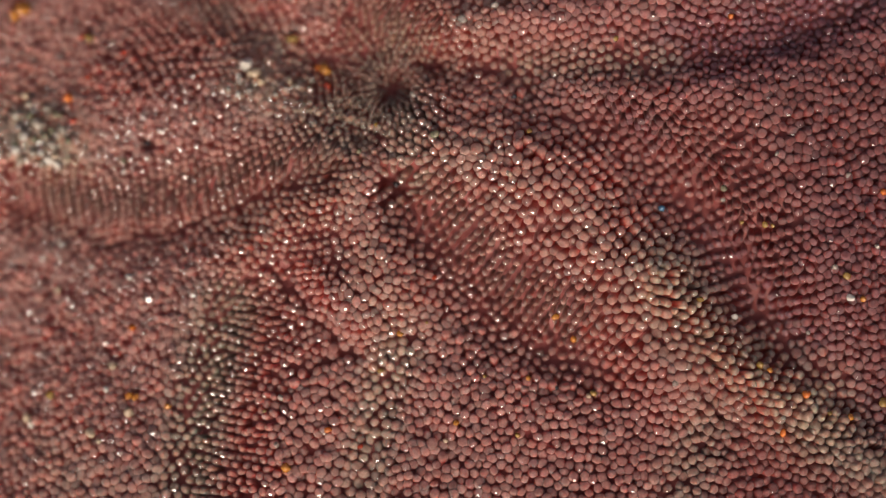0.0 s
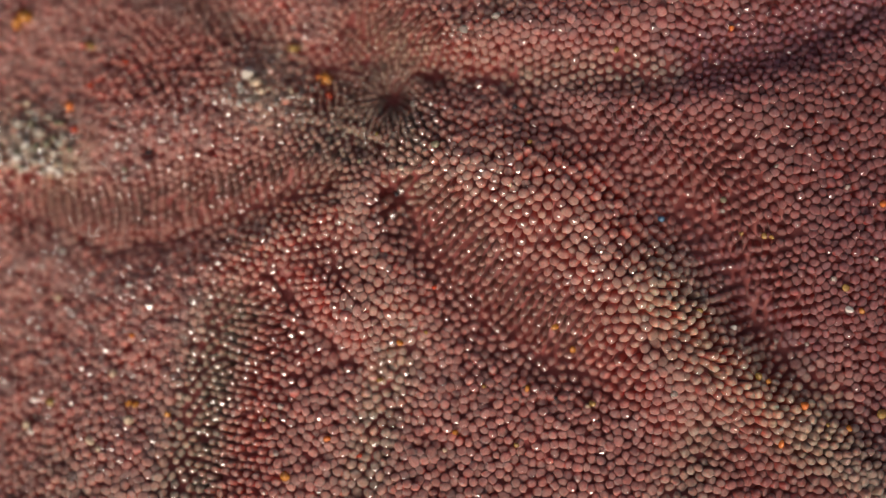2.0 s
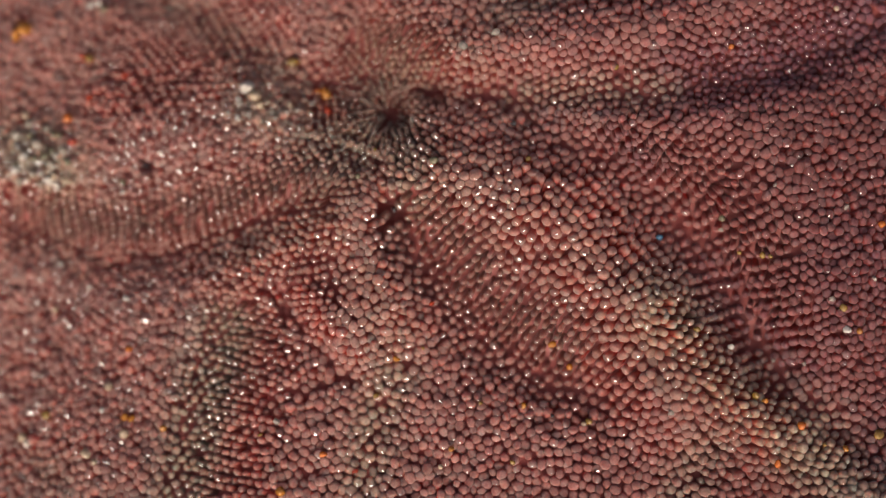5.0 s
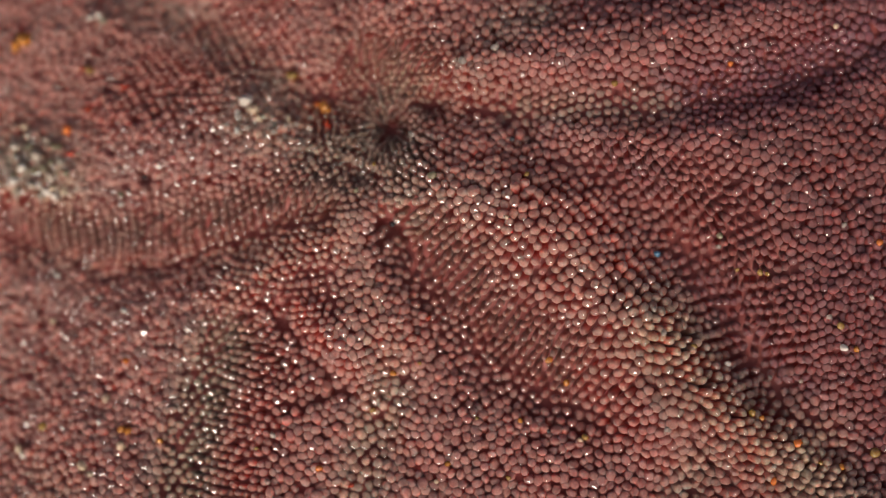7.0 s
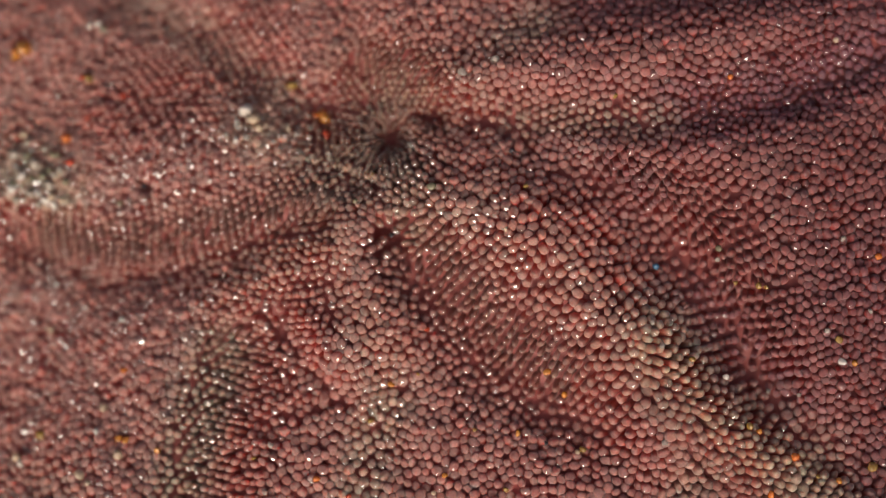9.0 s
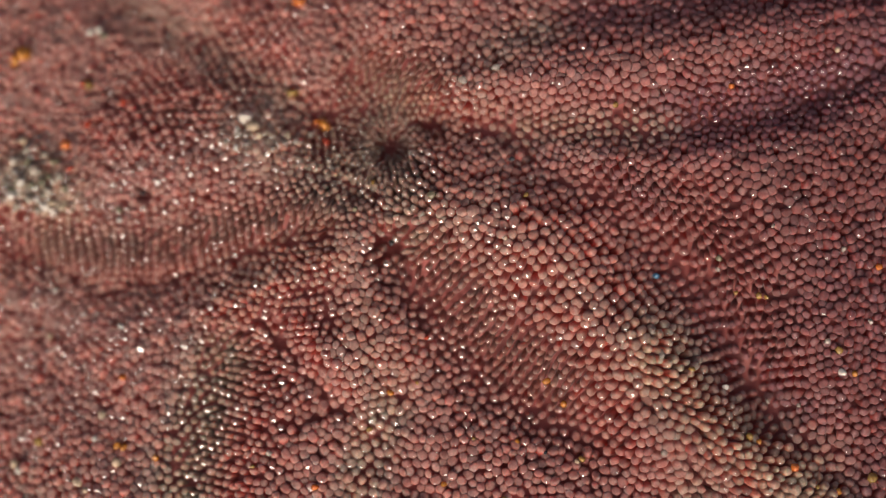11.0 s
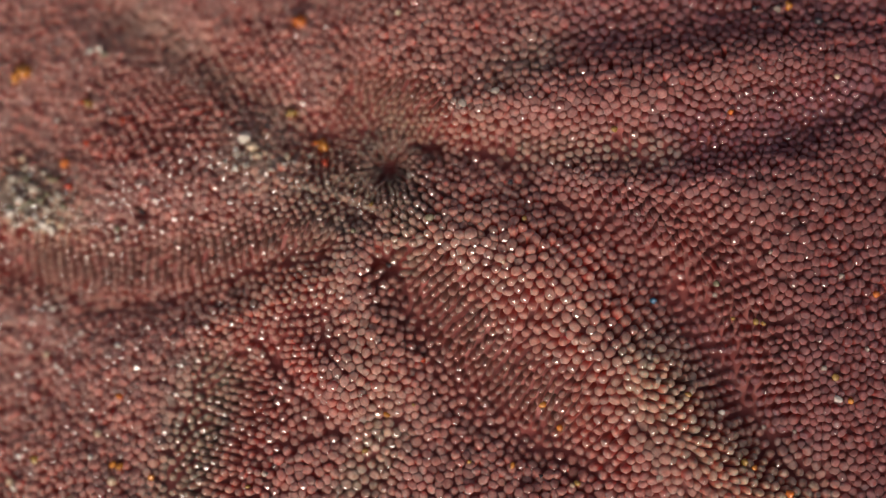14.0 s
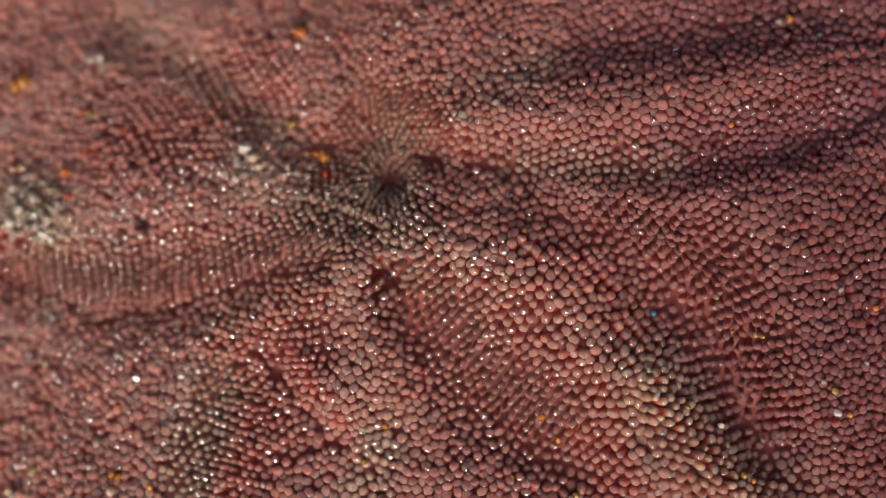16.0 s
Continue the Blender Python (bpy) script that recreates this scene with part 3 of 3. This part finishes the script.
    single = np.flatnonzero(inside)[:300]
    mine = np.zeros(n, dtype=bool)
    mine[single] = True
    meshes = {}
    for i in single:
        key = int(shape[i])
        if key not in meshes:
            verts, faces = FINGERS[key]
            meshes[key] = mesh_from("papilla", verts * np.array([1, 1, 4.4]), faces, [FINGER_FLESH])
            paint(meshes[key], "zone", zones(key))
        ob = new("papilla", meshes[key])
        ob.color = (*finger_tone[i], wet[i])
        ob.parent = starfish
        m = Matrix((ax[i] * radius[i] * UNIT, ay[i] * radius[i] * UNIT, normal[i] * tall[i] / 4.4 * UNIT)).transposed().to_4x4()
        m.translation = Vector(foot[i])
        ob.matrix_basis = m
        SINGLES.append(ob)
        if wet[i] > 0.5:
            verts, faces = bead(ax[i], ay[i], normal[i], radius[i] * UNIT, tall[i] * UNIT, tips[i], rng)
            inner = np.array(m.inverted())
            drop = new("glint_bead", mesh_from("glint_bead", verts @ inner[:3, :3].T + inner[:3, 3], faces, [WATER]))
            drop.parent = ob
    # the rest of the carpet, in patches that stir a little
    seeds = [(EDGE_W + (a + 0.5 + rng.uniform(-0.3, 0.3)) * (EDGE_E - EDGE_W) / 9, EDGE_N + (b + 0.5 + rng.uniform(-0.3, 0.3)) * (EDGE_S - EDGE_N) / 6)
             for a in range(9) for b in range(6)]
    home = np.argmin([(u - a) ** 2 + (v - b) ** 2 for a, b in seeds], axis=0)
    for k in range(len(seeds)):
        here = (home == k) & ~mine
        if not here.any():
            continue
        centre = foot[here].mean(axis=0)
        all_verts, all_faces, all_tones, all_wet, start = [], [], [], [], 0
        for s, (verts, faces) in enumerate(FINGERS):
            ids = np.flatnonzero((shape == s) & here)
            body = (verts[None, :, 0:1] * ax[ids][:, None, :] * radius[ids][:, None, None]
                    + verts[None, :, 1:2] * ay[ids][:, None, :] * radius[ids][:, None, None]
                    + verts[None, :, 2:3] * normal[ids][:, None, :] * tall[ids][:, None, None]) * UNIT + foot[ids][:, None, :] - centre
            all_verts.append(body.reshape(-1, 3))
            off = start + np.arange(len(ids)) * len(verts)
            all_faces.append((faces[None] + off[:, None, None]).reshape(-1, 3))
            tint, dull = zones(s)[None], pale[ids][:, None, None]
            tones = finger_tone[ids][:, None, :] * (tint * (1 - dull) + tint.mean(axis=2, keepdims=True) * dull)
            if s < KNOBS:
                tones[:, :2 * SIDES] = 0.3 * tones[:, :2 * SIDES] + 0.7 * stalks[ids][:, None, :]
            all_tones.append(tones.reshape(-1, 3))
            all_wet.append(np.repeat(wet[ids], len(verts)))
            start += len(ids) * len(verts)
        me = mesh_from("papilla_carpet", np.concatenate(all_verts), np.concatenate(all_faces), [CARPET_FLESH])
        paint(me, "finger_tone", np.concatenate(all_tones), np.concatenate(all_wet))
        ob = new("papilla_carpet", me)
        ob.parent = starfish
        ob.location = centre
        tagged(ob, "dense rows of small pink and grey papillae", kind="stuff")
        PATCHES.append(ob)
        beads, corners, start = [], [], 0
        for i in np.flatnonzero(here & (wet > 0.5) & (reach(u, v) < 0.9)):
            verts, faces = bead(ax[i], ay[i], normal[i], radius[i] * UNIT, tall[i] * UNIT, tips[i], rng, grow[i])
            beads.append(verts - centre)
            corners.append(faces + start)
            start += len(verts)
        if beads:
            drops = new("water_glint", mesh_from("water_glint", np.concatenate(beads), np.concatenate(corners), [WATER]))
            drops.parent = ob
            tagged(drops, "beads of water on the papillae, tilted to glint at the camera", kind="stuff")


build_papillae()


# ---- sand grains caught between the papillae ----
def grain_mesh(seed, mat, flat):
    rng = random.Random(seed)
    bm = bmesh.new()
    bmesh.ops.create_icosphere(bm, subdivisions=2, radius=1.0)
    facets = 10 if flat else 7
    cuts = [(Vector((rng.gauss(0, 1), rng.gauss(0, 1), rng.gauss(0, 1))).normalized(), rng.uniform(0.55, 0.85)) for _ in range(facets)]
    sx, sy, sz = rng.uniform(0.85, 1.2), rng.uniform(0.8, 1.05), rng.uniform(0.75, 1.0)
    for vert in bm.verts:
        p = vert.co
        for way, reach in cuts:
            over = p.dot(way) - reach
            if over > 0:
                p = p - way * over * 0.85
        vert.co = Vector((p.x * sx, p.y * sy, p.z * sz)) * (1 + 0.04 * noise.noise(p * 3))
    for f in bm.faces:
        f.smooth = not flat
    me = bpy.data.meshes.new("sand_grain")
    bm.to_mesh(me)
    bm.free()
    me.materials.append(mat)
    return me


GRAIN_SEED = [0]


def grains(kind, label, rows):
    """Grains of one mineral: plan place and width in plan steps."""
    for u, v, wide in rows:
        GRAIN_SEED[0] += 1
        rng = random.Random(GRAIN_SEED[0] * 31)
        d = float(spacing(np.float64(u), np.float64(v)))
        ob = new("sand_grain", grain_mesh(GRAIN_SEED[0], MINERALS[kind], kind in ("clear", "white")))
        r = wide * 0.5 * UNIT
        ob.matrix_basis = Matrix.Translation(place(u, v, 0.12 * d)) @ Euler((rng.uniform(0, 6), rng.uniform(0, 6), rng.uniform(0, 6))).to_matrix().to_4x4() @ Matrix.Scale(r, 4)
        tagged(ob, label, "sand grain", "sand grains stuck to the starfish")


grains("amber", "glossy amber sand grain caught between pink papillae", [
    (567, 194, 31), (998, 690, 17), (968, 650, 14), (205, 772, 17), (217, 774, 16), (788, 832, 15), (16, 66, 36), (2, 78, 24), (1396, -66, 24),
    (693, 672, 14), (1340, 752, 13), (916, 757, 13), (1505, 632, 14), (1478, 838, 14), (486, 902, 22), (275, 792, 14)])
grains("orange", "bright orange sand grain caught between pink papillae", [
    (99, 232, 22), (212, 651, 17), (1401, 797, 19), (562, 838, 15), (1358, 862, 15), (1548, 446, 16), (1292, 129, 15), (520, -32, 28),
    (553, 190, 12)])
grains("red", "small red sand grain caught between pink papillae", [
    (202, 154, 16), (574, 226, 19), (756, 575, 12), (108, 276, 16), (138, 196, 16), (617, 870, 11), (125, 120, 14)])
grains("yellow", "translucent yellow sand grain caught between papillae", [
    (1220, 625, 13), (1031, 786, 15), (895, 855, 14), (1086, 162, 13), (1340, 497, 15), (1352, 500, 11), (1476, 590, 16), (656, 738, 14),
    (138, 122, 20), (510, 136, 24), (58, 768, 19), (740, 655, 11), (1300, 492, 11), (450, 803, 9), (930, 322, 11), (660, 300, 10),
    (1440, 830, 11), (1540, 815, 21), (840, 752, 10), (1322, 743, 17)])
grains("clear", "clear glassy sand grain glinting on the papillae", [
    (818, 120, 20), (876, 97, 18), (1532, 541, 14), (1268, 452, 12), (1412, 690, 11), (1455, 575, 14), (1165, 600, 14), (1170, 770, 16),
    (152, 20, 20), (1376, -60, 20), (415, 214, 18), (500, 232, 14), (1362, 685, 12), (470, 862, 15), (890, 395, 13), (1358, 836, 12),
    (480, 780, 14), (1360, 375, 10), (1485, 415, 12), (725, 248, 12), (1150, 560, 13)])
# Many of the western ones imitate bright, blurred glints with white solids.
grains("white", "opaque white sand grain, some in the west standing in for glints", [
    (1283, 658, 13), (1482, 630, 17), (163, 760, 13), (22, 820, 18), (65, 345, 21), (80, 354, 17), (5, 324, 23), (200, 368, 13),
    (205, 560, 15), (134, 540, 11), (78, 498, 12), (412, 238, 14), (138, 24, 18), (427, 182, 32), (414, 205, 16), (20, 300, 19), (50, 332, 16), (78, 300, 12), (36, 254, 13), (8, 282, 12)])
grains("cream", "cream-coloured sand grain lodged among the papillae", [
    (893, 398, 11), (1022, 790, 12), (768, 862, 11), (442, 198, 26), (135, 835, 22), (174, 718, 18), (1480, 62, 14), (205, 800, 22),
    (150, 850, 14), (700, -45, 14), (70, 580, 16), (12, 810, 20)])
grains("green", "dull green sand grain lodged among the papillae", [
    (76, 262, 16), (162, 30, 16), (1270, 432, 14), (764, 322, 18), (628, 348, 12), (200, 350, 13), (70, 290, 14)])
grains("dull", "dull grey-brown pebble in a clump of coarse sand", [
    (6, 262, 24), (28, 240, 20), (44, 278, 26), (18, 300, 22), (62, 250, 18), (70, 318, 22), (36, 330, 20), (90, 290, 18), (12, 345, 20),
    (52, 352, 16)])
grains("clear", "pale glassy pebble in a clump of coarse sand", [
    (395, 228, 14), (432, 232, 16), (520, 226, 13), (480, 240, 12), (545, 215, 12), (580, 262, 12), (600, 300, 11)])
grains("green", "dark olive pebble in a clump of coarse sand", [(30, 262, 18), (58, 300, 20), (84, 262, 14), (4, 318, 18), (40, 305, 16), (100, 312, 14)])
grains("cream", "cream-coloured pebble in a clump of coarse sand", [(20, 225, 18), (74, 338, 18), (96, 345, 14), (505, 215, 15), (455, 215, 16)])
grains("blue", "small matt blue sand grain lodged among the papillae", [(1161, 463, 15)])
grains("black", "small black sand grain lodged among the papillae", [
    (242, 320, 14), (1448, -38, 20), (906, 258, 11), (966, 775, 10), (692, 408, 13), (1336, -60, 14)])


# ---- what moves ----
def stir(ob, most, rng):
    """A slow, uneven rocking about the foot, in degrees at most."""
    rest = ob.matrix_basis.copy()
    turn = rest.to_quaternion().to_matrix().to_4x4()
    p, q, r = rng.uniform(0, 6.28), rng.uniform(0, 6.28), rng.uniform(0, 6.28)
    fast = rng.uniform(1.5, 2.2)
    rows = []
    for k in range(21):
        t = 0.8 * k
        a = most * (0.65 * math.sin(fast * t + p) + 0.35 * math.sin(0.7 * fast * t + r))
        b = most * 0.7 * math.sin(0.83 * fast * t + q)
        rows.append((t, Matrix.Translation(rest.translation) @ pose(0, 0, 0, a, b, 0) @ turn))
    walk(ob, rows)


def motions():
    rng = random.Random(5)
    for ob in SINGLES:
        stir(ob, 2.5, rng)
    for ob in PATCHES:
        stir(ob, 1.2, rng)


motions()
